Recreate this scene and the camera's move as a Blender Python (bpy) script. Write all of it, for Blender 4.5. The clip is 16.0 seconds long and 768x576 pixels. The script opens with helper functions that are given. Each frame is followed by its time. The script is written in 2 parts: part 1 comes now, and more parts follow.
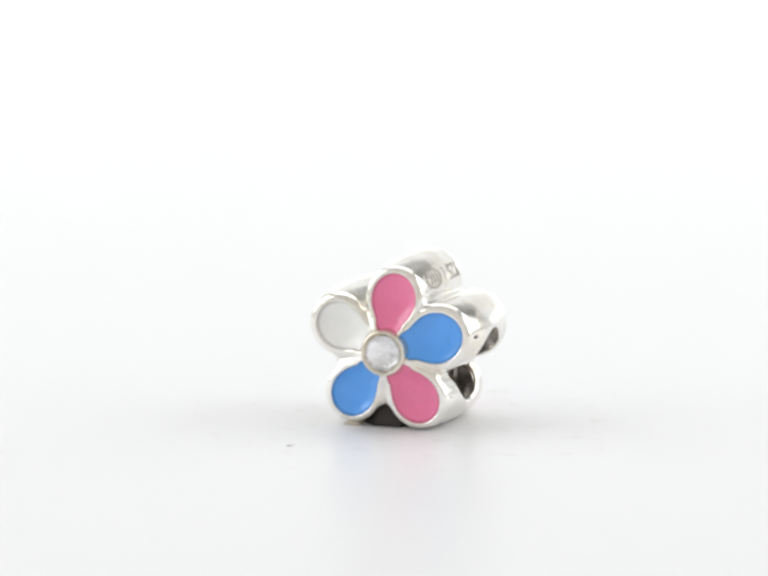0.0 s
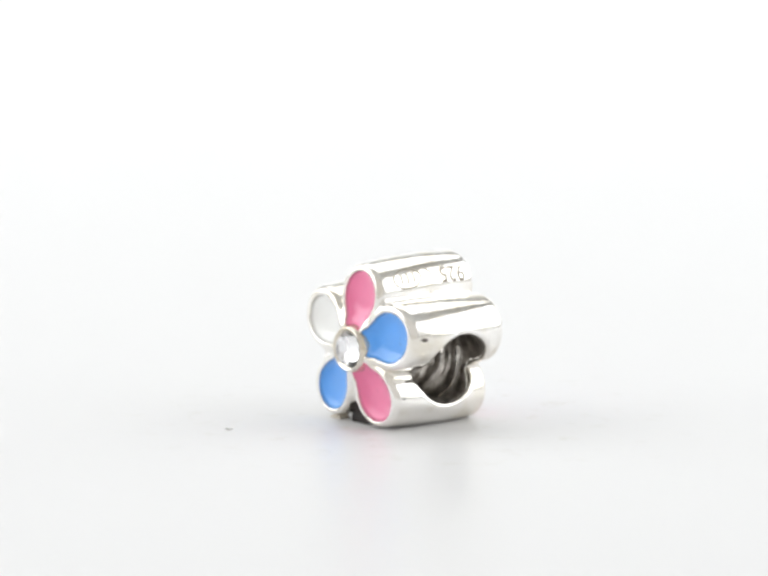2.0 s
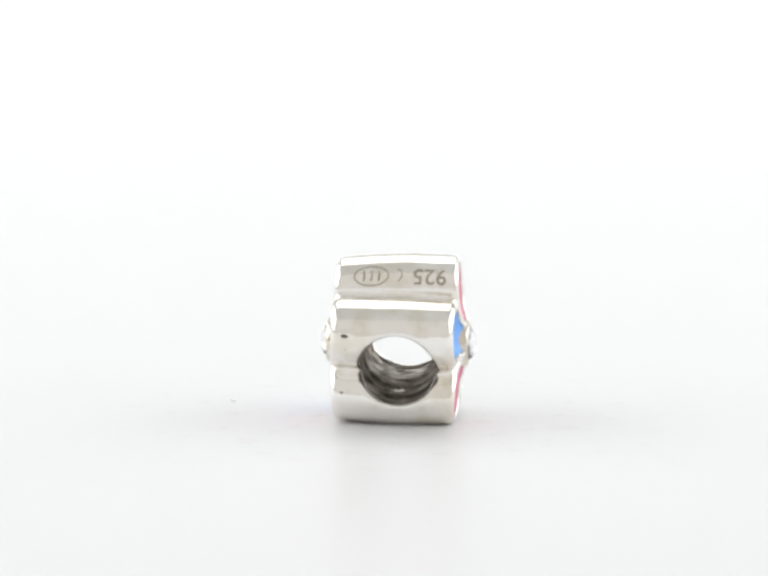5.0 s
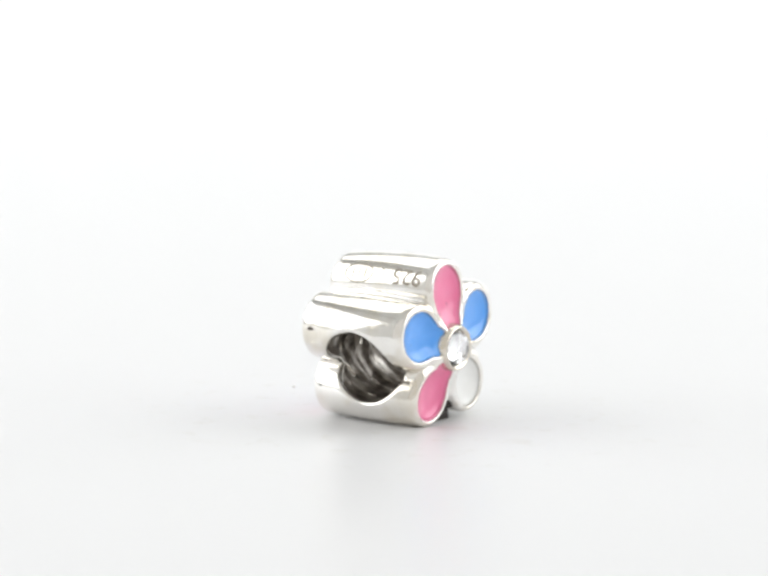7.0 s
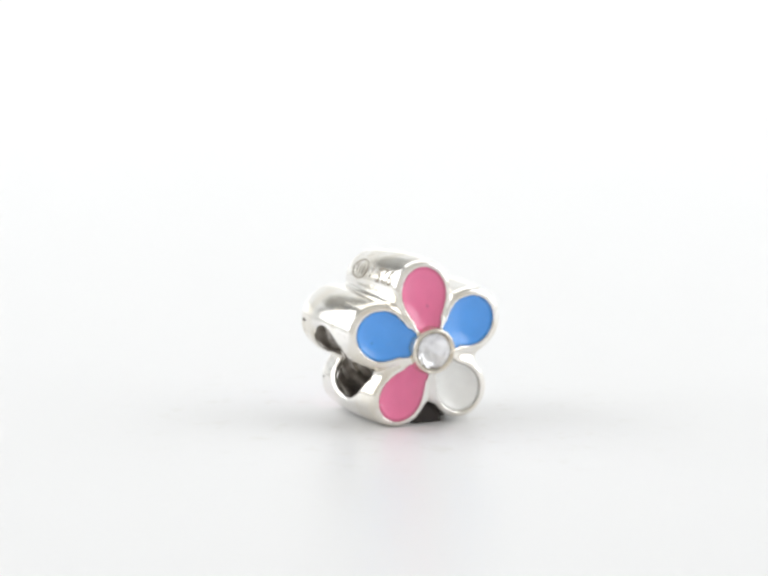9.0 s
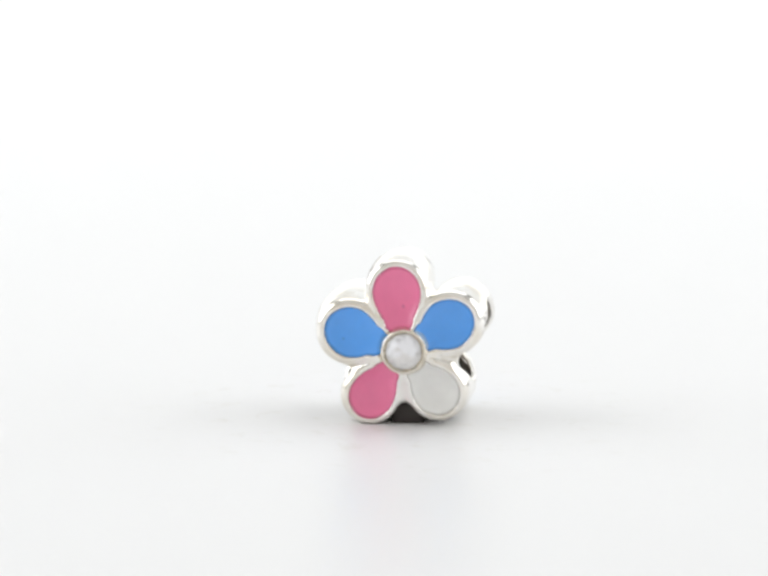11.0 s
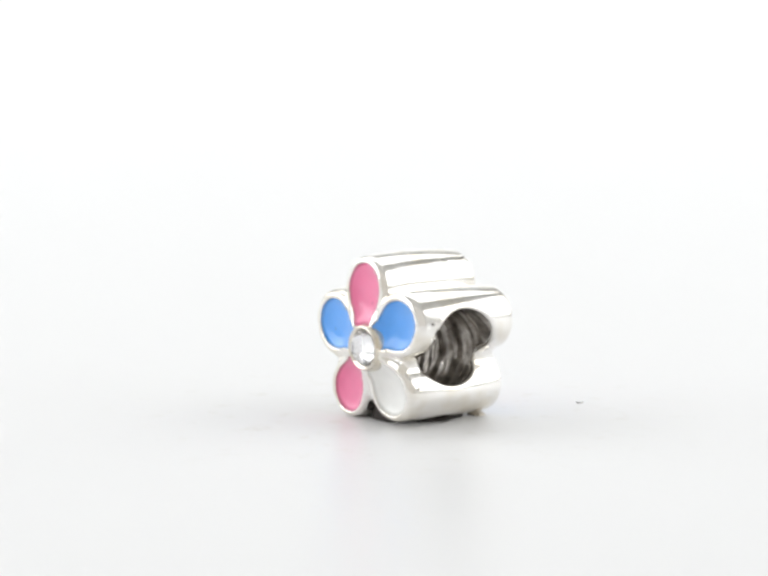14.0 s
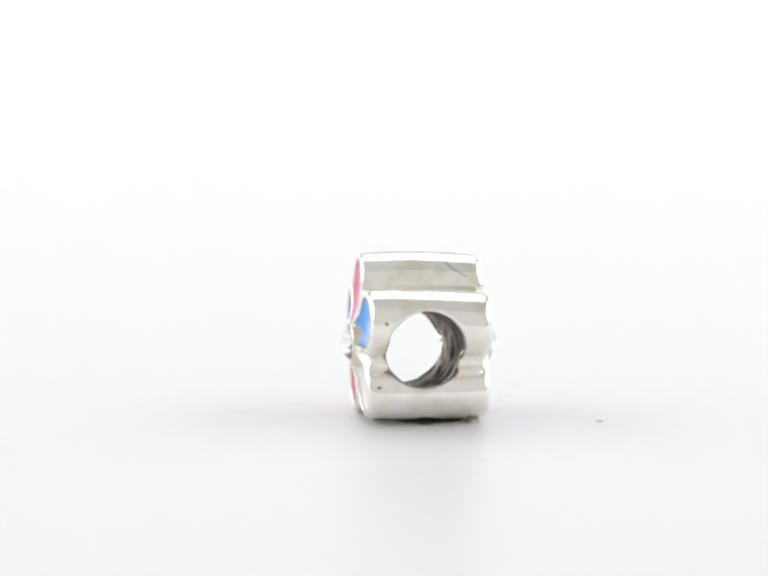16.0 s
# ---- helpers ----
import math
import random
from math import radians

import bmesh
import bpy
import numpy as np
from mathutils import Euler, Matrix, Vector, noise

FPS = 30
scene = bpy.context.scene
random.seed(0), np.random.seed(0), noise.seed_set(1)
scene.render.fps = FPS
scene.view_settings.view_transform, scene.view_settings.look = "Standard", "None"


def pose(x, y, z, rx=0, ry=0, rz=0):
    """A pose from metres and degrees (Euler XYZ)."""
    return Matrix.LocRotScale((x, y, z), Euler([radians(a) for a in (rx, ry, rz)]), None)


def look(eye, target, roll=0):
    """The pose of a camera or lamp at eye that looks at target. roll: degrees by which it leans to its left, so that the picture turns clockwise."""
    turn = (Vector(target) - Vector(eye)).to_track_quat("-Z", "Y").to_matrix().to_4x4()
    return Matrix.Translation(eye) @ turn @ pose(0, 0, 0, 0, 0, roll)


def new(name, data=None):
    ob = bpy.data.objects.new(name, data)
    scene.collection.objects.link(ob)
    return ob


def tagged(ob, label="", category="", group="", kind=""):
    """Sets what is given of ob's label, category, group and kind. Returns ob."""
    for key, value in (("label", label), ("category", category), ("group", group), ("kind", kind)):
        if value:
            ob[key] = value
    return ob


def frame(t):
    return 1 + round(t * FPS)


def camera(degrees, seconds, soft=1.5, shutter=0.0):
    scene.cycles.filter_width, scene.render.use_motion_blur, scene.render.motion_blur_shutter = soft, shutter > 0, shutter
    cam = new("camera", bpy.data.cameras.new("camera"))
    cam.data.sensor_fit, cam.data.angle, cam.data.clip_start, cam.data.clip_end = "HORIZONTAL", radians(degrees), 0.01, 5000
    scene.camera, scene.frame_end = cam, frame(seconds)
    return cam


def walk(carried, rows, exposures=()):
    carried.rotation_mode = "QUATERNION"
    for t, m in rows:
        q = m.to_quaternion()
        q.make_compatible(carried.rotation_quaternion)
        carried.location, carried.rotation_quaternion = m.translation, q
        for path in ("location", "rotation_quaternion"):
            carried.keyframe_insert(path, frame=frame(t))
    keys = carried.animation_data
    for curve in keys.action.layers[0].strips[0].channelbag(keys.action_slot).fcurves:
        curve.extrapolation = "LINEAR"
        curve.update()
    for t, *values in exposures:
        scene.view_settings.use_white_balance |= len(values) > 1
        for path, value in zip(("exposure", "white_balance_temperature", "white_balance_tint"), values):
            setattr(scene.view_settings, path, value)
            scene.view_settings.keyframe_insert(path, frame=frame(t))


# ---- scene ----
MM = 0.001

# ---- camera: stands still on a tripod, long lens, looking slightly down on the plate ----
cam = camera(12.78, 16.0, soft=3.15)
EYE = Vector((-1.524, -203.9, 40.12)) * MM
AIM = EYE + Vector((0, math.cos(radians(9.0)), -math.sin(radians(9.0))))
walk(cam, [(0, look(EYE, AIM, 0.41)), (16.0, look(EYE, AIM, 0.41))], exposures=[(0, 0.0), (16.0, 0.0)])

# ---- light: a white photo tent with a softbox high behind, one at each side, an added low fill lamp at the rear, a pale room in front ----
world = bpy.data.worlds.new("room_light")
scene.world = world
world.use_nodes = True
world.node_tree.nodes["Background"].inputs[0].default_value = (1.0, 0.972, 0.925, 1)
world.node_tree.nodes["Background"].inputs[1].default_value = 0.71


def softbox(name, at, to, wide, high, watts):
    lamp = bpy.data.lights.new(name, "AREA")
    lamp.shape, lamp.size, lamp.size_y, lamp.energy = "RECTANGLE", wide, high, watts
    lamp.color = (0.963, 0.984, 1.0)
    ob = new(name, lamp)
    ob.matrix_world = look(at, to)
    return ob


softbox("softbox_back", (0, 0.355, 0.60), (0, 0.0, 0.02), 0.72, 0.50, 1.80)
# lamp added before the back wall to brighten what the silver mirrors there
softbox("backlit_panel", (0, 0.585, 0.150), (0, 0.0, 0.150), 1.10, 0.30, 0.55)
softbox("softbox_side", (-0.50, 0.08, 0.26), (0, 0.03, 0.05), 0.66, 0.40, 1.65)
softbox("softbox_side", (0.50, 0.08, 0.26), (0, 0.03, 0.05), 0.66, 0.40, 1.65)


# ---- materials ----
def material(name):
    m = bpy.data.materials.new(name)
    m.use_nodes = True
    t = m.node_tree
    return m, t, t.nodes["Principled BSDF"]


def noise_node(t, scale, detail=4, rough=0.6, coords=None):
    n = t.nodes.new("ShaderNodeTexNoise")
    n.inputs["Scale"].default_value, n.inputs["Detail"].default_value, n.inputs["Roughness"].default_value = scale, detail, rough
    if coords is None:
        coords = t.nodes.new("ShaderNodeTexCoord").outputs["Object"]
    t.links.new(coords, n.inputs["Vector"])
    return n


def ramp_node(t, fac, stops):
    r = t.nodes.new("ShaderNodeValToRGB")
    e = r.color_ramp.elements
    while len(e) < len(stops):
        e.new(0.5)
    for el, (p, c) in zip(e, stops):
        el.position, el.color = p, (c, c, c, 1) if not isinstance(c, tuple) else (*c, 1)
    t.links.new(fac, r.inputs[0])
    return r


def bump_node(t, height, distance, strength=1.0, before=None):
    b = t.nodes.new("ShaderNodeBump")
    b.inputs["Distance"].default_value, b.inputs["Strength"].default_value = distance, strength
    t.links.new(height, b.inputs["Height"])
    if before is not None:
        t.links.new(before.outputs[0], b.inputs["Normal"])
    return b


def silver_material(name="polished_silver", tint=(1.0, 1.0, 1.0)):
    m, t, p = material(name)
    p.inputs["Metallic"].default_value = 1.0
    tone = noise_node(t, 420, 3)
    c = ramp_node(t, tone.outputs[0], [(f, tuple(a * b for a, b in zip(rgb, tint))) for f, rgb in ((0.36, (0.82, 0.775, 0.69)), (0.55, (0.915, 0.895, 0.86)), (1.0, (0.94, 0.925, 0.90)))])
    t.links.new(c.outputs[0], p.inputs["Base Color"])
    r = ramp_node(t, noise_node(t, 900, 5).outputs[0], [(0.3, 0.09), (0.7, 0.19)])
    t.links.new(r.outputs[0], p.inputs["Roughness"])
    wave = bump_node(t, noise_node(t, 330, 2).outputs[0], 0.000027)
    dents = bump_node(t, noise_node(t, 1150, 3, 0.55).outputs[0], 0.000015, before=wave)
    co = t.nodes.new("ShaderNodeTexCoord")
    along = t.nodes.new("ShaderNodeMapping")
    along.inputs["Scale"].default_value = (1.0, 0.12, 1.0)
    t.links.new(co.outputs["Object"], along.inputs["Vector"])
    fine = bump_node(t, noise_node(t, 4200, 4, 0.6, along.outputs[0]).outputs[0], 0.000005, before=dents)
    t.links.new(fine.outputs[0], p.inputs["Normal"])
    return m


def bore_material():
    m, t, p = material("oxidised_silver")
    p.inputs["Metallic"].default_value = 0.85
    p.inputs["Specular Tint"].default_value = (0.28, 0.26, 0.24, 1)
    p.inputs["Specular IOR Level"].default_value = 0.25
    n = noise_node(t, 720, 6, 0.65)
    c = ramp_node(t, n.outputs[0], [(0.36, (0.17, 0.152, 0.135)), (0.51, (0.38, 0.35, 0.32)), (0.66, (0.70, 0.67, 0.63))])
    t.links.new(c.outputs[0], p.inputs["Base Color"])
    p.inputs["Roughness"].default_value = 0.33
    t.links.new(bump_node(t, noise_node(t, 1300, 4).outputs[0], 0.00007).outputs[0], p.inputs["Normal"])
    return m


def enamel_material(name, rgb, speck=0.35):
    m, t, p = material(name)
    n = noise_node(t, 700, 4)
    c = ramp_node(t, n.outputs[0], [(0.3, tuple(0.93 * v for v in rgb)), (0.7, rgb)])
    specks = ramp_node(t, noise_node(t, 2300, 1, 0.4).outputs[0], [(0.75, 0.0), (0.80, 0.30)])
    mix = t.nodes.new("ShaderNodeMix")
    mix.data_type = "RGBA"
    t.links.new(specks.outputs[0], mix.inputs[0])
    t.links.new(c.outputs[0], mix.inputs[6])
    mix.inputs[7].default_value = (*[speck * v for v in rgb], 1)
    t.links.new(mix.outputs[2], p.inputs["Base Color"])
    p.inputs["Roughness"].default_value = 0.28
    p.inputs["Coat Weight"].default_value, p.inputs["Coat Roughness"].default_value = 1.0, 0.18
    t.links.new(bump_node(t, noise_node(t, 900, 2).outputs[0], 0.00003).outputs[0], p.inputs["Normal"])
    return m


def plain_material(name, rgb, rough, metal=0.0, scale=800, depth=0.00003, spread=0.85):
    m, t, p = material(name)
    n = noise_node(t, scale, 5)
    c = ramp_node(t, n.outputs[0], [(0.3, tuple(spread * v for v in rgb)), (0.7, rgb)])
    t.links.new(c.outputs[0], p.inputs["Base Color"])
    p.inputs["Roughness"].default_value, p.inputs["Metallic"].default_value = rough, metal
    t.links.new(bump_node(t, n.outputs[0], depth).outputs[0], p.inputs["Normal"])
    return m


def plate_material():
    m, t, p = material("white_acrylic_plate")
    co = t.nodes.new("ShaderNodeTexCoord").outputs["Object"]
    smudge = noise_node(t, 420, 6, 0.7, co)
    far = t.nodes.new("ShaderNodeVectorMath")
    far.operation = "LENGTH"
    t.links.new(co, far.inputs[0])
    near = ramp_node(t, far.outputs["Value"], [(0.0, 1.0), (0.008, 1.0), (0.020, 0.0)])
    spots = ramp_node(t, smudge.outputs[0], [(0.34, 1.0), (0.44, 0.0)])
    both = t.nodes.new("ShaderNodeMath")
    both.operation = "MULTIPLY"
    t.links.new(near.outputs[0], both.inputs[0])
    t.links.new(spots.outputs[0], both.inputs[1])
    c = ramp_node(t, both.outputs[0], [(0.0, (0.782, 0.780, 0.786)), (1.0, (0.72, 0.71, 0.69))])
    t.links.new(c.outputs[0], p.inputs["Base Color"])
    p.inputs["Roughness"].default_value = 0.34
    p.inputs["Specular IOR Level"].default_value = 0.2
    t.links.new(bump_node(t, noise_node(t, 900, 4, 0.6, co).outputs[0], 0.00001).outputs[0], p.inputs["Normal"])
    return m


def crystal_material():
    m, t, p = material("clear_crystal")
    p.inputs["Transmission Weight"].default_value, p.inputs["IOR"].default_value = 1.0, 1.55
    p.inputs["Roughness"].default_value, p.inputs["Base Color"].default_value = 0.0, (0.99, 0.99, 1.0, 1)
    return m


SILVER, BORE = silver_material(), bore_material()
WARM = silver_material("tarnished_silver", (0.86, 0.83, 0.77))
PINK = enamel_material("pink_enamel", (0.96, 0.195, 0.40))
BLUE = enamel_material("blue_enamel", (0.075, 0.38, 1.0))
WHITE = enamel_material("white_enamel", (0.93, 0.93, 0.91), 0.9)
CRYSTAL = crystal_material()
FOIL = plain_material("mirror_foil", (0.98, 0.98, 0.99), 0.12, 1.0, 3000, 0.00001, 0.9)
# for the stamps, and for the tick that draws a reflection
MARKS = plain_material("engraved_and_reflected_marks", (0.43, 0.375, 0.295), 0.5, 0.10, 2500, 0.00003, 0.6)
# for the casting pits, and for the crooked line that draws a reflection
DARK_MARK = plain_material("dark_pit_and_reflection", (0.13, 0.115, 0.10), 0.35, 0.8, 2500, 0.00003)
PUTTY = plain_material("dark_putty", (0.035, 0.027, 0.024), 0.55, 0.0, 1500, 0.00008)
PLATE = plate_material()
# grey of the unseen panel that the silver mirrors as a dim band
DIM_PANEL = plain_material("grey_reflection_panel", (0.40, 0.40, 0.39), 0.85, 0.0, 60, 0.0005, 0.94)
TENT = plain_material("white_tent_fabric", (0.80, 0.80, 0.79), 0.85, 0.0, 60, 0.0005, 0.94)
DAB = plain_material("beige_putty", (0.66, 0.60, 0.50), 0.5, 0.0, 1800, 0.00006)
RIM = plain_material("white_rim", (0.80, 0.80, 0.80), 0.5, 0.0, 200, 0.00005, 0.95)
CRUMB = plain_material("white_crumb", (0.95, 0.95, 0.94), 0.6, 0.0, 3000, 0.00008)


# ---- mesh helpers (lengths in millimetres) ----
def mesh_from(name, verts, faces, mat, smooth=True):
    me = bpy.data.meshes.new(name)
    me.from_pydata([tuple(c * MM for c in v) for v in verts], [], faces)
    bm = bmesh.new()
    bm.from_mesh(me)
    bmesh.ops.recalc_face_normals(bm, faces=bm.faces)
    bm.to_mesh(me)
    bm.free()
    me.polygons.foreach_set("use_smooth", [smooth] * len(me.polygons))
    me.materials.append(mat)
    return me


def part(name, mesh, parent, label=""):
    ob = new(name, mesh)
    ob.parent = parent
    return tagged(ob, label) if label else ob


def thing(name, label, category):
    ob = new(name)
    ob.empty_display_size = 0.002
    return tagged(ob, label, category)


def iso_surface(field, lo, hi, cell):
    """A quad mesh of the zero set of field(x, y, z), with its corners drawn onto the surface."""
    n = [int(round((b - a) / cell)) + 1 for a, b in zip(lo, hi)]
    axes = [a + cell * np.arange(k) for a, k in zip(lo, n)]
    f = field(*np.meshgrid(*axes, indexing="ij"))
    s = f < 0
    total, count = np.zeros([k - 1 for k in n] + [3]), np.zeros([k - 1 for k in n])
    corner = [(i, j, k) for i in (0, 1) for j in (0, 1) for k in (0, 1)]

    def cut(a, o):
        return a[o[0]:o[0] + n[0] - 1, o[1]:o[1] + n[1] - 1, o[2]:o[2] + n[2] - 1]

    for a in corner:
        for ax in range(3):
            if a[ax]:
                continue
            b = tuple(c + (i == ax) for i, c in enumerate(a))
            fa, fb = cut(f, a), cut(f, b)
            cross = cut(s, a) != cut(s, b)
            w = np.where(cross, fa / np.where(cross, fa - fb, 1), 0)
            for i in range(3):
                total[..., i] += np.where(cross, a[i] + (w if i == ax else 0), 0)
            count += cross
    live = count > 0
    index = -np.ones(count.shape, int)
    index[live] = np.arange(live.sum())
    base = np.argwhere(live)
    v = np.array(lo) + cell * (base + total[live] / count[live][:, None])
    e = cell * 0.05
    for _ in range(4):
        d = field(*v.T)
        g = np.stack([(field(*(v + e * np.eye(3)[i]).T) - field(*(v - e * np.eye(3)[i]).T)) / (2 * e) for i in range(3)], 1)
        step = -(d / np.maximum((g * g).sum(1), 0.2))[:, None] * g
        v = v + np.clip(step, -cell * 0.4, cell * 0.4)
    quads = []
    for ax in range(3):
        u, w = (ax + 1) % 3, (ax + 2) % 3
        sl = [slice(1, -1)] * 3
        sl[ax] = slice(0, -1)
        sh = [slice(1, -1)] * 3
        sh[ax] = slice(1, None)
        at = np.argwhere(s[tuple(sl)] != s[tuple(sh)])
        at[:, u] += 1
        at[:, w] += 1
        flip = s[tuple(at.T)]
        q = []
        for du, dw in ((1, 1), (0, 1), (0, 0), (1, 0)):
            c = at.copy()
            c[:, u] -= du
            c[:, w] -= dw
            q.append(index[tuple(c.T)])
        q = np.stack(q, 1)
        q[~flip] = q[~flip][:, ::-1]
        quads.append(q)
    return v, np.concatenate(quads)


def iso_mesh(name, field, lo, hi, cell, mat):
    v, q = iso_surface(field, lo, hi, cell)
    me = bpy.data.meshes.new(name)
    me.from_pydata((v * MM).tolist(), [], q.tolist())
    me.polygons.foreach_set("use_smooth", [True] * len(me.polygons))
    me.materials.append(mat)
    return me


def smin(a, b, k):
    h = np.maximum(k - np.abs(a - b), 0) / k
    return np.minimum(a, b) - h * h * k * 0.25


def smax(a, b, k):
    return -smin(-a, -b, k)


# ---- the bead: its own space has the flower axis along y (-y: first face), the bore along x, z up, zero at the axis ----
# angle, distance and round-end radius of each enamel cell, for the face at -y and the face at +y, from the top counter-clockwise in x-z
CELLS = {-1: [(85.7, 3.28, 1.38), (158.7, 3.385, 1.37), (235.2, 3.445, 1.355), (308.6, 3.386, 1.41), (21.0, 3.32, 1.51)],
         1: [(88.9, 3.495, 1.435), (154.8, 3.20, 1.49), (235.4, 3.34, 1.37), (307.0, 3.47, 1.335), (22.1, 3.255, 1.51)]}
RIMS = [0.42, 0.50, 0.43, 0.43, 0.50]     # silver left round each cell
TIP, DOME, BORE_R = 3.655, 0.25, 2.27
HEART = 4.66           # height of the flower axis over the plate


def lobe(k, y):
    """Centre and radius of lobe k at the depth y: it runs from its cell on one face to its cell on the other."""
    (a0, d0, r0), (a1, d1, r1) = CELLS[-1][k], CELLS[1][k]
    s = np.clip(0.5 + 0.5 * y / TIP, 0, 1)
    a, d = np.radians(a0 + (a1 - a0) * s), d0 + (d1 - d0) * s
    return d * np.cos(a), d * np.sin(a), r0 + (r1 - r0) * s + RIMS[k]


def face_height(r):
    """Height of a face over the middle: nearly flat lobes that rise to a collar round the stone's seat."""
    collar = 0.28 * np.clip(1 - (r - 1.4) / 1.5, 0, 1) ** 2 * np.clip((r - 1.15) / 0.3, 0, 1)
    return TIP + DOME * np.clip(1 - (r / 4.7) ** 2, -0.3, 1) + collar - 0.4 * np.clip((1.15 - r) / 0.2, 0, 1)


def bore_distance(x, y, z):
    return np.sqrt((y - 0.31) ** 2 + (z + 0.43 + 0.060 * x) ** 2)


def drop_2d(x, z, ang, out, rb, grow=0.0):
    """Outline distance of one enamel cell: a round end far out, tapering towards the middle."""
    ca, sa = math.cos(radians(ang)), math.sin(radians(ang))
    u, w = x * ca + z * sa, -x * sa + z * ca
    a, b, ra = 1.80, out - 0.12, 0.6 * rb
    h = np.clip((u - a) / (b - a), 0, 1)
    past = u - a - h * (b - a)
    past = np.where(past > 0, 0.9 * past, past)
    return np.sqrt(past ** 2 + w * w) - (ra + (rb - ra) * h + 0.48 * h * (1 - h)) - grow


def nearest_cell(x, y, z):
    """Outline distance to the nearest cell of the face on this side of the middle."""
    near = [np.min([drop_2d(x, z, *c) for c in CELLS[side]], axis=0) for side in (-1, 1)]
    return np.where(y < 0, near[0], near[1])


def solid(x, y, z):
    swell = 1 - (y / TIP) ** 2
    low = np.clip((z + 3.5) / 2, 0, 1)
    xs, zs = x / (1 + 0.07 * swell), z / (1 + 0.035 * swell * low - 0.020 * (1 - swell) * (1 - low))
    d = np.sqrt(xs * xs + zs * zs) - 2.5
    d = smin(d, np.sqrt(xs * xs + (zs + 1.95) ** 2) - 1.42, 0.3)
    for ang in (196, 344):
        d = smin(d, np.sqrt((xs - 2.0 * math.cos(radians(ang))) ** 2 + (zs - 2.0 * math.sin(radians(ang))) ** 2) - 1.30, 0.3)
    for k in range(5):
        cx, cz, r = lobe(k, y)
        d = smin(d, np.sqrt((xs - cx) ** 2 + (zs - cz) ** 2) - r, 0.45)
    fall = 0.30 * np.clip((nearest_cell(x, y, z) - 0.14) / 0.55, 0, 1) ** 2
    return smax(d, np.abs(y) - face_height(np.sqrt(x * x + z * z)) + fall, 0.30)


def body_field(x, y, z):
    d = solid(x, y, z)
    inside = np.clip((-d - 0.22) / 0.2, 0, 1)
    d = smax(d, BORE_R + 0.28 * inside - bore_distance(x, y, z), 0.28)
    depth = face_height(np.sqrt(x * x + z * z)) - 0.64 - np.abs(y)
    d = smax(d, -smax(nearest_cell(x, y, z), depth, 0.04), 0.07)
    # small sunken panels left on the flanks beside the faces
    for y0, flank in ((-2.68, x > 0), (2.68, x > 0), (2.68, x < 0)):
        d = d + 0.06 * np.clip((0.42 - np.abs(y - y0)) / 0.07, 0, 1) * np.clip((0.48 - np.abs(z - 1.0)) / 0.07, 0, 1) * flank
    return d


def bore_field(x, y, z):
    """The threaded lining of the bore."""
    r = bore_distance(x, y, z)
    turn = np.arctan2(z + 0.43, y - 0.31)
    bend = 0.30 * np.sin(2 * turn + 0.9) + 0.15 * np.sin(3 * turn + 0.9 * x)
    wave = 0.62 * np.sin(2 * math.pi * x / 1.55 + turn + bend) + 0.34 * np.sin(2 * math.pi * x / 0.83 - 1.3 + turn + 2 * bend)
    ridge = 0.20 + 0.115 * np.sign(wave) * np.abs(wave) ** 0.7 * (0.75 + 0.25 * np.sin(1.3 * x + 2 * turn))
    lumps = np.sin(4.6 * x + 2 * bend) * np.sin(7 * turn + 1.9 * x) + 0.6 * np.sin(8.3 * x + 9 * turn)
    ridge = ridge + (0.026 + 0.035 * np.clip(0.4 - y, 0, 1) * np.clip(x + 0.6, 0, 1)) * lumps
    wall = smax(r - (BORE_R + 0.45), BORE_R - 0.02 + ridge - r, 0.05)
    return smax(wall, solid(x, y, z) + 0.20, 0.10)


def enamel_mesh(name, cell, side, mat):
    """A cell of enamel, its surface a little hollow, on the face side (-1 or 1)."""
    ang = cell[0]
    ca, sa = math.cos(radians(ang)), math.sin(radians(ang))
    cu = 2.75
    outline = []
    for k in range(56):
        t = 2 * math.pi * k / 56
        lo, hi = 0.2, 2.6
        for _ in range(30):
            mid = (lo + hi) / 2
            u, w = cu + mid * math.cos(t), mid * math.sin(t)
            if drop_2d(np.float64(u * ca - w * sa), np.float64(u * sa + w * ca), *cell, -0.015) < 0:
                lo = mid
            else:
                hi = mid
        outline.append((lo * math.cos(t), lo * math.sin(t)))
    rings, verts, faces = 9, [], []
    for k in range(1, rings + 1):
        f = k / rings
        for a, b in outline:
            u, w = cu + a * f, b * f
            x, z = u * ca - w * sa, u * sa + w * ca
            y = float(face_height(math.hypot(x, z))) - 0.13 - 0.36 * (1 - f ** 3)
            verts.append((x, side * y, z))
    x, z = cu * ca, cu * sa
    top = len(verts)
    verts.append((x, side * (float(face_height(cu)) - 0.49), z))
    low = len(verts)
    for a, b in outline:
        u, w = cu + a, b
        x, z = u * ca - w * sa, u * sa + w * ca
        verts.append((x, side * (float(face_height(math.hypot(x, z))) - 0.68), z))
    m = len(outline)
    for k in range(m):
        j = (k + 1) % m
        faces.append((top, k, j))
        for r in range(rings - 1):
            faces.append((r * m + k, (r + 1) * m + k, (r + 1) * m + j, r * m + j))
        faces.append(((rings - 1) * m + k, low + k, low + j, (rings - 1) * m + j))
    faces.append([low + k for k in range(m)])
    return mesh_from(name, verts, faces, mat)


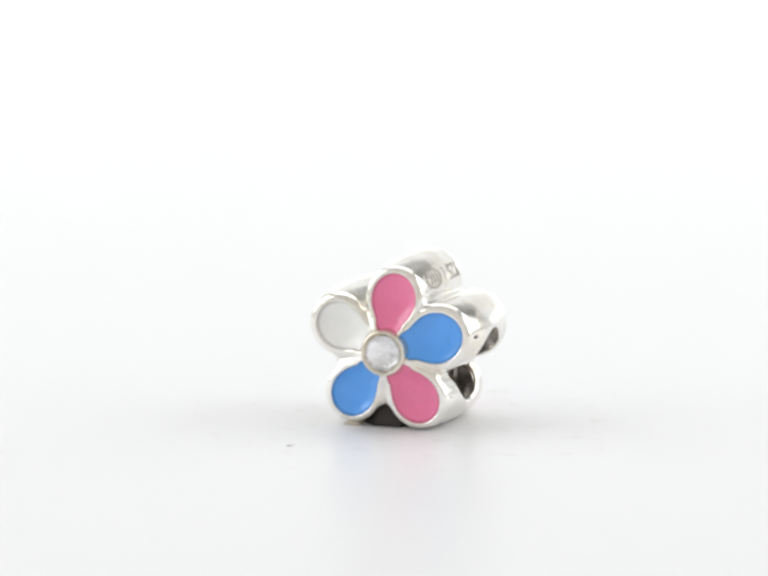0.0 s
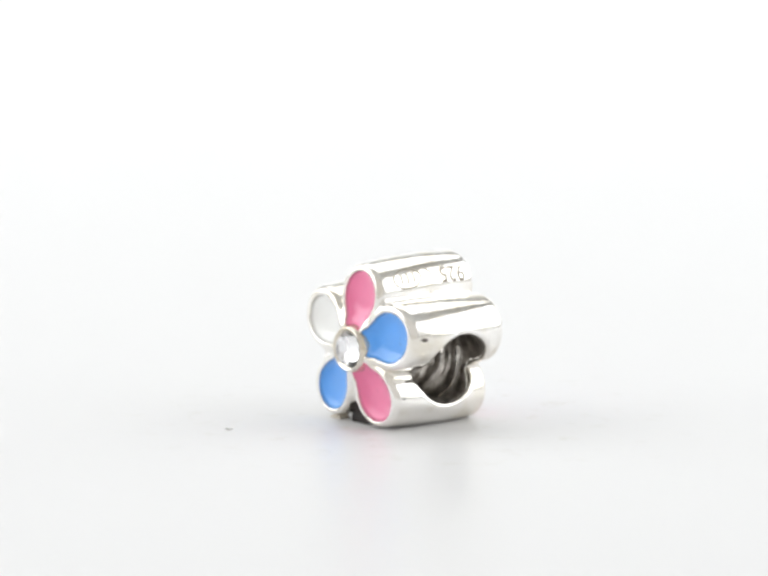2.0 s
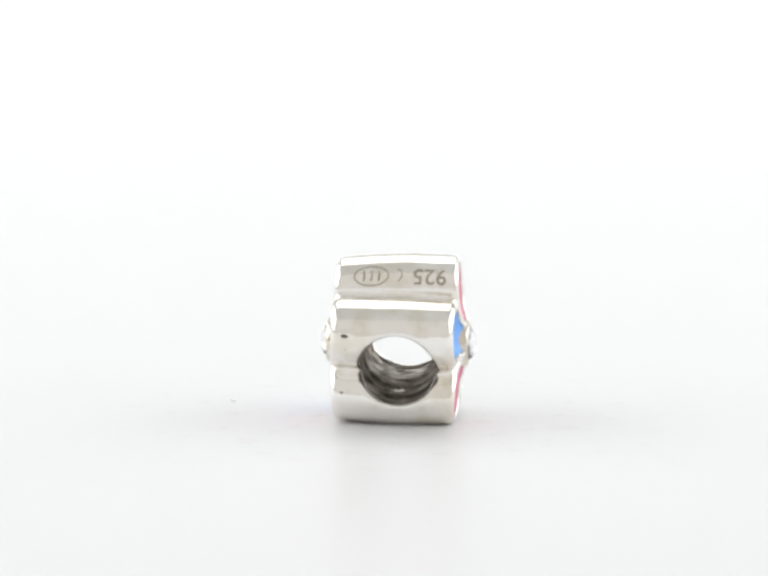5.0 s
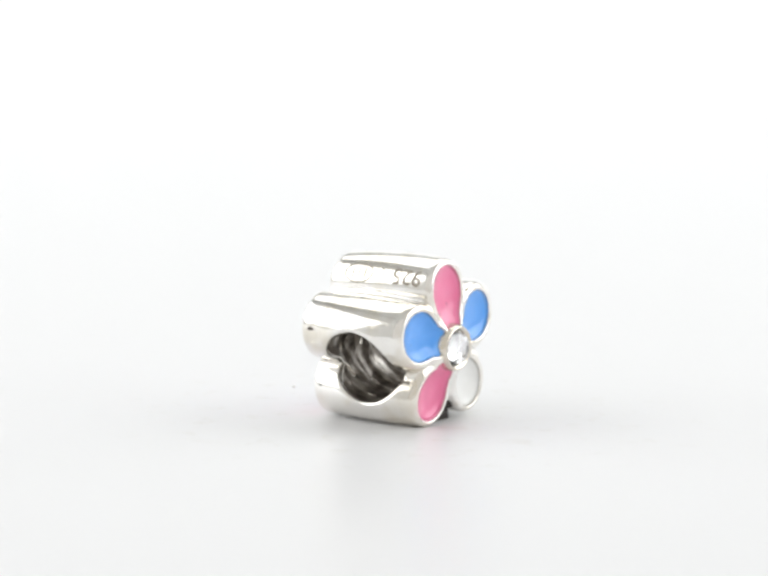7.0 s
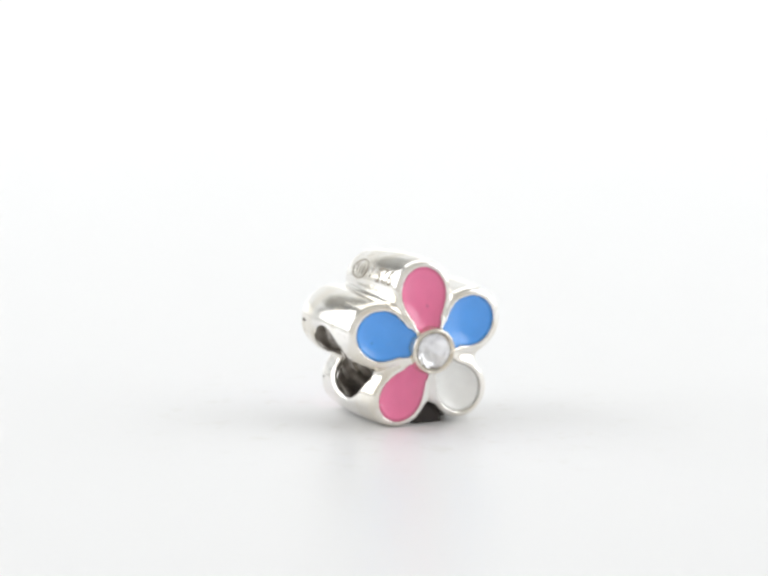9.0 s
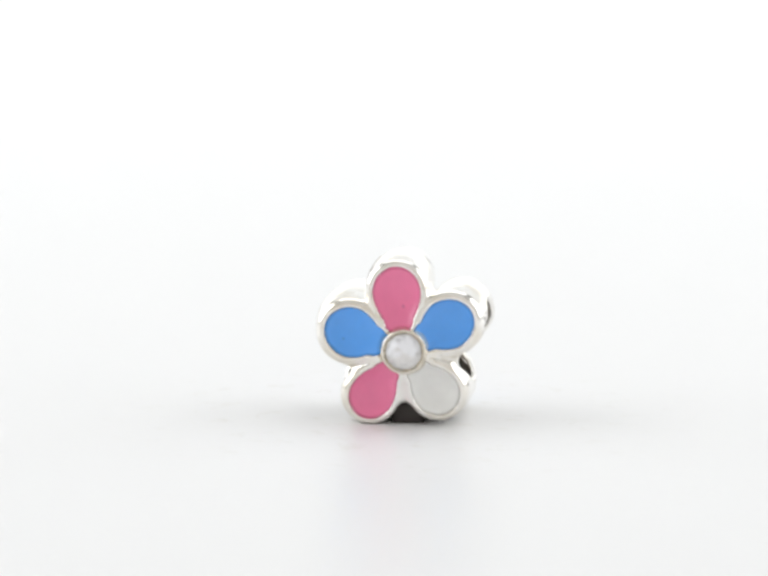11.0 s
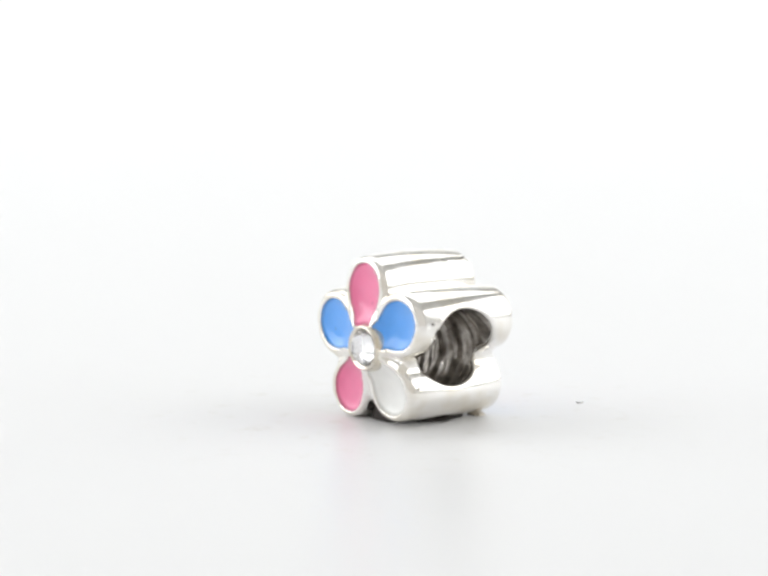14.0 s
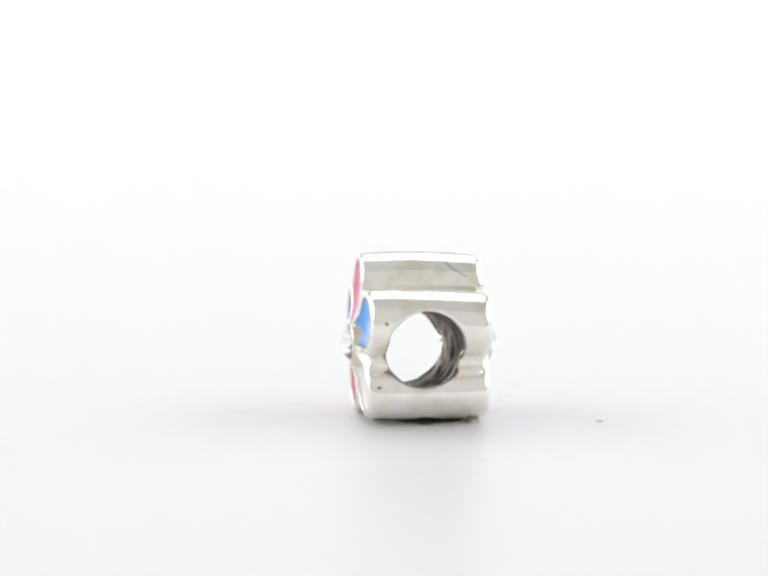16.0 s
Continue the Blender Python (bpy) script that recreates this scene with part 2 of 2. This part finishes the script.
def lathe_y(name, profile, side, y0, steps, mat, smooth=True, close=True, twist=0.0):
    """A turned form round the y axis; profile of (radius, height over y0)."""
    verts, faces, n = [], [], len(profile)
    for k in range(steps):
        t = 2 * math.pi * k / steps + twist
        for r, h in profile:
            verts.append((r * math.cos(t), side * (y0 + h), r * math.sin(t)))
    for k in range(steps):
        j = (k + 1) % steps
        for i in range(n - 1):
            faces.append((k * n + i, k * n + i + 1, j * n + i + 1, j * n + i))
    if close:
        faces.append([k * n for k in range(steps)])
        faces.append([k * n + n - 1 for k in range(steps)])
    return mesh_from(name, verts, faces, mat, smooth)


def crystal_mesh(side, y0):
    """A cut stone: eight-sided table, star and kite facets, girdle."""
    verts, faces = [], []
    for r, h, n, tw in ((0.55, 0.86, 8, 0.0), (0.86, 0.70, 8, 0.5), (1.07, 0.40, 16, 0.25), (1.07, 0.36, 16, 0.25)):
        for k in range(n):
            t = 2 * math.pi * (k + tw) / n
            verts.append((r * math.cos(t), side * (y0 + h), r * math.sin(t)))
    a, b, c, d = 0, 8, 16, 32
    faces.append(list(range(8)))
    for k in range(8):
        j = (k + 1) % 8
        faces.append((a + k, b + k, a + j))
        faces.append((a + j, b + k, b + j))
        faces.append((b + k, c + 2 * k, c + 2 * k + 1))
        faces.append((b + k, c + 2 * k + 1, c + (2 * k + 2) % 16))
        faces.append((b + k, c + (2 * k + 2) % 16, b + j))
    for k in range(16):
        j = (k + 1) % 16
        faces.append((c + k, d + k, d + j, c + j))
    faces.append([d + k for k in range(16)])
    return mesh_from("crystal", verts, faces, CRYSTAL, False)


def foil_mesh(side, y0):
    """The mirrored facets behind the stone: a shallow eight-sided cone in two steps."""
    verts, faces = [(0, side * (y0 - 0.02), 0)], []
    for r, h, tw in ((0.54, 0.155, 0.0), (1.06, 0.345, 0.5)):
        for k in range(8):
            t = 2 * math.pi * (k + tw) / 8
            verts.append((r * math.cos(t), side * (y0 + h - (0.09 if r < 0.6 and k % 2 else 0)), r * math.sin(t)))
    for k in range(8):
        j = (k + 1) % 8
        faces += [(0, 1 + k, 1 + j), (1 + k, 9 + k, 1 + j), (1 + j, 9 + k, 9 + j)]
    return mesh_from("foil", verts, faces, FOIL, False)


def on_top_lobe(a, b, lift, flank=1):
    """A place on a flank of the top lobe: a mm along y, b mm up round the flank."""
    swell = 1 - (a / TIP) ** 2
    cx, cz, r = lobe(0, a)
    t = b / 1.8 + radians(28)
    r = r + lift
    return ((1 + 0.07 * swell) * (cx + flank * r * math.cos(t)), a, (1 + 0.035 * swell) * (cz + r * math.sin(t)))


def flank_marks(name, flat_verts, faces, mat, flank=1):
    return mesh_from(name, [on_top_lobe(a, b, h, flank) for a, b, h in flat_verts], faces, mat, False)


def stroke(points, width, lift, closed=False):
    """A flat raised line through points (a, b) on the flank."""
    verts, faces, n = [], [], len(points)
    for k, (a, b) in enumerate(points):
        p0 = points[(k - 1) % n] if closed or k > 0 else points[k]
        p1 = points[(k + 1) % n] if closed or k < n - 1 else points[k]
        da, db = p1[0] - p0[0], p1[1] - p0[1]
        ln = math.hypot(da, db) or 1
        na, nb = -db / ln * width / 2, da / ln * width / 2
        verts += [(a + na, b + nb, -0.05), (a + na * 0.6, b + nb * 0.6, lift), (a - na * 0.6, b - nb * 0.6, lift), (a - na, b - nb, -0.05)]
    for k in range(n if closed else n - 1):
        j = (k + 1) % n
        for i in range(3):
            faces.append((4 * k + i, 4 * k + i + 1, 4 * j + i + 1, 4 * j + i))
    return verts, faces


def maker_mark(bead):
    """An oval stamp with bars in place of its letters."""
    ring = [(-1.50 + 1.02 * math.cos(t), 0.06 + 0.58 * math.sin(t)) for t in [2 * math.pi * k / 40 for k in range(40)]]
    v, f = stroke(ring, 0.11, 0.032, True)
    part("maker_stamp", flank_marks("maker_stamp", v, f, MARKS), bead, "worn oval maker's stamp")
    for a in (-1.95, -1.50, -1.05):
        v, f = stroke([(a, -0.25), (a + 0.03, 0.06), (a, 0.36)], 0.16, 0.025)
        part("stamp_bar", flank_marks("stamp_bar", v, f, MARKS), bead)


def reflected_strokes(bead):
    """Reflections drawn as thin strips: a tick between the two stamps, and a crooked line on the other flank."""
    v, f = stroke([(0.05, 0.42), (0.30, 0.30), (0.33, -0.02), (0.12, -0.28)], 0.12, 0.022)
    part("nick", flank_marks("nick", v, f, MARKS), bead, "curved tick drawn for a reflection in the silver")
    v, f = stroke([(-1.35, 0.50), (-1.62, 0.42), (-1.72, 0.22), (-2.05, 0.00), (-2.75, -0.38)], 0.07, 0.016)
    part("hairline", flank_marks("hairline", v, f, DARK_MARK, -1), bead, "dark crooked line drawn for a reflection in the silver")


def fineness_mark(bead):
    """The fineness number 925, stamped head down on the flank."""
    text = bpy.data.curves.new("fineness_number", "FONT")
    text.body, text.size, text.align_x, text.align_y, text.extrude = "925", 1.0, "CENTER", "CENTER", 0.0
    text.resolution_u = 3
    text.offset = 0.008
    ob = new("fineness_number", text)
    me = bpy.data.meshes.new_from_object(ob.evaluated_get(bpy.context.evaluated_depsgraph_get()))
    bpy.data.objects.remove(ob)
    bm = bmesh.new()
    bm.from_mesh(me)
    bmesh.ops.subdivide_edges(bm, edges=[e for e in bm.edges if e.calc_length() > 0.15], cuts=2)
    bmesh.ops.triangulate(bm, faces=bm.faces)
    for v in bm.verts:
        v.co = Vector(on_top_lobe(1.98 - v.co.x * 1.38, 0.05 - v.co.y * 1.30, 0.012)) * MM
    bm.to_mesh(me)
    bm.free()
    me.materials.clear()
    me.materials.append(MARKS)
    part("fineness_number", me, bead, "stamped number 925")


def casting_pits(bead):
    """Small dark pinholes left by the casting, by the edges of the faces."""
    for side, y, z, r in ((1, -2.75, 1.40, 0.15), (1, -3.0, -2.35, 0.09), (-1, 3.02, -2.45, 0.11), (-1, 2.75, 1.45, 0.10)):
        lo, hi = 1.0, 7.0
        for _ in range(40):
            mid = (lo + hi) / 2
            lo, hi = (mid, hi) if solid(np.float64(side * mid), np.float64(y), np.float64(z)) < 0 else (lo, mid)
        bm = bmesh.new()
        bmesh.ops.create_icosphere(bm, subdivisions=2, radius=1.0)
        for v in bm.verts:
            v.co = Vector((side * lo + 0.02 * v.co.x - side * 0.005, y + 1.5 * r * v.co.y, z + 0.75 * r * v.co.z)) * MM
        me = bpy.data.meshes.new("casting_pit")
        bm.to_mesh(me)
        bm.free()
        me.materials.append(DARK_MARK)
        part("casting_pit", me, bead, "small dark casting pit")


def shifted(mesh):
    """Gives a mesh the bead's slight twist along its axis and lifts it over the plate."""
    n = len(mesh.vertices)
    co = np.empty(n * 3)
    mesh.vertices.foreach_get("co", co)
    co = co.reshape(n, 3)
    a = radians(0.6) * co[:, 1] / (3.6 * MM)
    x, z = co[:, 0].copy(), co[:, 2].copy()
    co[:, 0], co[:, 2] = x * np.cos(a) + z * np.sin(a), -x * np.sin(a) + z * np.cos(a) + HEART * MM
    mesh.vertices.foreach_set("co", co.ravel())
    mesh.update()


def build_bead():
    bead = thing("charm_bead", "polished silver flower charm bead with pink, blue and white enamel petals", "charm bead")
    part("body", iso_mesh("body", body_field, (-5.6, -4.3, -5.2), (5.6, 4.3, 5.6), 0.085, SILVER), bead, "polished silver five-lobed body")
    part("bore", iso_mesh("bore", bore_field, (-5.3, -2.8, -3.8), (5.3, 2.8, 2.6), 0.085, BORE), bead, "dark oxidised threaded bore")
    # colours round each face, from the top lobe counter-clockwise in x-z
    first = [PINK, WHITE, BLUE, PINK, BLUE]
    second = [PINK, BLUE, WHITE, PINK, BLUE]
    words = {PINK: "glossy pink enamel petal", BLUE: "glossy blue enamel petal", WHITE: "glossy white enamel petal"}
    for side, mats in ((-1, first), (1, second)):
        for cell, mat in zip(CELLS[side], mats):
            part("enamel_petal", enamel_mesh("enamel_petal", cell, side, mat), bead, words[mat])
        y0 = TIP + DOME - 0.20
        bezel = part("bezel", lathe_y("bezel", [(1.56, -0.30), (1.50, 0.02), (1.42, 0.30), (1.35, 0.50), (1.28, 0.58), (1.20, 0.57), (1.16, 0.49), (1.10, 0.48), (1.06, 0.43), (1.03, 0.33), (1.03, -0.2)],
                                      side, y0, 56, WARM, close=False), bead, "tarnished silver bezel round the stone")
        bezel.location = (-0.14 * MM if side > 0 else -0.05 * MM, 0, -0.07 * MM)
        part("crystal", crystal_mesh(side, y0 + 0.08), bezel, "clear faceted crystal")
        part("foil", foil_mesh(side, y0 + 0.06), bezel, "mirror foil behind the stone")
    maker_mark(bead)
    fineness_mark(bead)
    reflected_strokes(bead)
    casting_pits(bead)
    seen = set()
    for ob in bead.children_recursive:
        if ob.data not in seen:
            seen.add(ob.data)
            shifted(ob.data)
    return bead


# ---- the plate, the putty and the crumbs ----
def build_plate():
    ob = thing("turntable", "large round white acrylic turntable plate, faintly smudged", "turntable")
    for name, mat, prof in (("plate", PLATE, [(0.0, 0.0), (60, 0.0), (372, 0.0), (372, -7.0), (0.0, -7.0)]),
                            ("rim", RIM, [(372.2, -0.4), (378, -0.4), (380, -2.0), (380, -8.0), (378, -9.5), (372.2, -9.5)])):
        verts, faces, steps, n = [], [], 160, len(prof)
        for k in range(steps):
            t = 2 * math.pi * k / steps
            verts += [(r * math.cos(t), r * math.sin(t), h) for r, h in prof]
        for k in range(steps):
            j = (k + 1) % steps
            for i in range(n - 1 if name == "plate" else n):
                faces.append((k * n + i, k * n + (i + 1) % n, j * n + (i + 1) % n, j * n + i))
        me = mesh_from(name, verts, faces, mat, False)
        bm = bmesh.new()
        bm.from_mesh(me)
        bmesh.ops.remove_doubles(bm, verts=bm.verts, dist=1e-7)
        bmesh.ops.recalc_face_normals(bm, faces=bm.faces)
        bm.to_mesh(me)
        bm.free()
        part(name, me, ob, "white rim" if name == "rim" else "smooth white plate")
    return ob


def build_putty():
    """A pressed wad that fills the groove between the two lower lobes and props the bead."""
    def field(x, y, z):
        wob = 0.15 * np.sin(1.9 * y + 0.7) + 0.06 * np.sin(4.3 * y + 2.0 * x)
        lump = np.sqrt((x / 1.0) ** 2 + (z / 1.35) ** 2) - (1.0 + 0.15 * wob)
        lump = smax(lump, np.abs(y) - 3.0, 0.4)
        flat = (np.sqrt(((x + 0.35) / 2.2) ** 2 + ((y + 0.3) / 2.3) ** 2) - 1.0) * 2.2 - wob
        return smax(smin(lump, smax(flat, z - 0.20, 0.2), 0.4), -z, 0.02)
    ob = new("putty", iso_mesh("putty", field, (-3.2, -3.9, -0.2), (3.2, 3.9, 1.6), 0.12, PUTTY))
    return tagged(ob, "wad of dark mounting putty under the bead", "putty")


def build_dab():
    """A small pressed dab under the edge of one lower lobe."""
    def field(x, y, z):
        wob = 0.08 * np.sin(5 * x + 1.0) + 0.07 * np.sin(6 * y)
        d = smax(np.abs(x) - 0.55 - 0.3 * wob, np.abs(y) - 0.34 - 0.3 * wob, 0.08)
        return smax(smax(d, z - 0.22 - 0.4 * wob - 0.1 * x, 0.15), -z, 0.02)
    ob = new("putty_dab", iso_mesh("putty_dab", field, (-1.2, -0.9, -0.1), (1.2, 0.9, 0.7), 0.06, DAB))
    return tagged(ob, "small beige dab of putty under the bead's edge", "putty")


def build_crumb(size, seed):
    rng = random.Random(seed)
    bm = bmesh.new()
    bmesh.ops.create_icosphere(bm, subdivisions=2, radius=1.0)
    for v in bm.verts:
        v.co = Vector((v.co.x * size[0], v.co.y * size[1], (v.co.z + 0.9) * size[2])) * rng.uniform(0.85, 1.12) * MM
        v.co.z = max(v.co.z, 0)
    me = bpy.data.meshes.new("crumb")
    bm.to_mesh(me)
    bm.free()
    me.materials.append(CRUMB)
    return tagged(new("crumb", me), "tiny off-white crumb on the turntable", "crumb", "crumbs on the plate")


# ---- the photo tent ----
def slab(name, lo, hi, label, mat=TENT):
    verts = [(x, y, z) for x in (lo[0], hi[0]) for y in (lo[1], hi[1]) for z in (lo[2], hi[2])]
    faces = [(0, 1, 3, 2), (4, 6, 7, 5), (0, 4, 5, 1), (2, 3, 7, 6), (0, 2, 6, 4), (1, 5, 7, 3)]
    return tagged(new(name, mesh_from(name, verts, faces, mat, False)), label, kind="structure")


slab("floor", (-620, -620, -30), (620, 620, -10), "white floor of the photo tent")
slab("wall_west", (-620, -620, -10), (-600, 620, 900), "white fabric wall of the photo tent")
slab("wall_east", (600, -620, -10), (620, 620, 900), "white fabric wall of the photo tent")
slab("wall_north", (-600, 600, -10), (600, 620, 120), "white lower back wall of the photo tent")
# added out of view: its grey puts a dim band into the silver's reflections
slab("wall_north_upper", (-600, 602, 120), (600, 622, 900), "unseen grey panel above the back wall, added to dim the silver's reflections", DIM_PANEL)
slab("ceiling", (-620, -620, 900), (620, 622, 920), "white fabric ceiling of the photo tent")

TURNTABLE = build_plate()
BEAD = build_bead()
WAD = build_putty()
DAB_PIECE = build_dab()
CRUMBS = [(build_crumb((0.27, 0.13, 0.07), 3), pose(-6.9 * MM, -9.3 * MM, 0, 0, 0, 30))]

# places on the plate at the start
BEAD_PLACE = pose(-0.404 * MM, -0.548 * MM, 0, -0.52, 4.07, -20.4)
WAD_PLACE = pose(-0.34 * MM, -0.60 * MM, 0, 0, 0, -19.2)

DAB_PLACE = pose(-0.24 * MM, -0.64 * MM, 0, 0, 0, -19.2) @ pose(-2.25 * MM, -2.90 * MM, 0)


def motions():
    """The plate turns clockwise, seen from above, at one pace and carries all that lies on it."""
    times = [0.5 * k for k in range(33)]
    for ob, place in [(TURNTABLE, pose(0, 0, 0)), (BEAD, BEAD_PLACE), (WAD, WAD_PLACE), (DAB_PIECE, DAB_PLACE)] + CRUMBS:
        walk(ob, [(t, pose(0, 0, 0, 0, 0, -15.004 * t) @ place) for t in times])


motions()
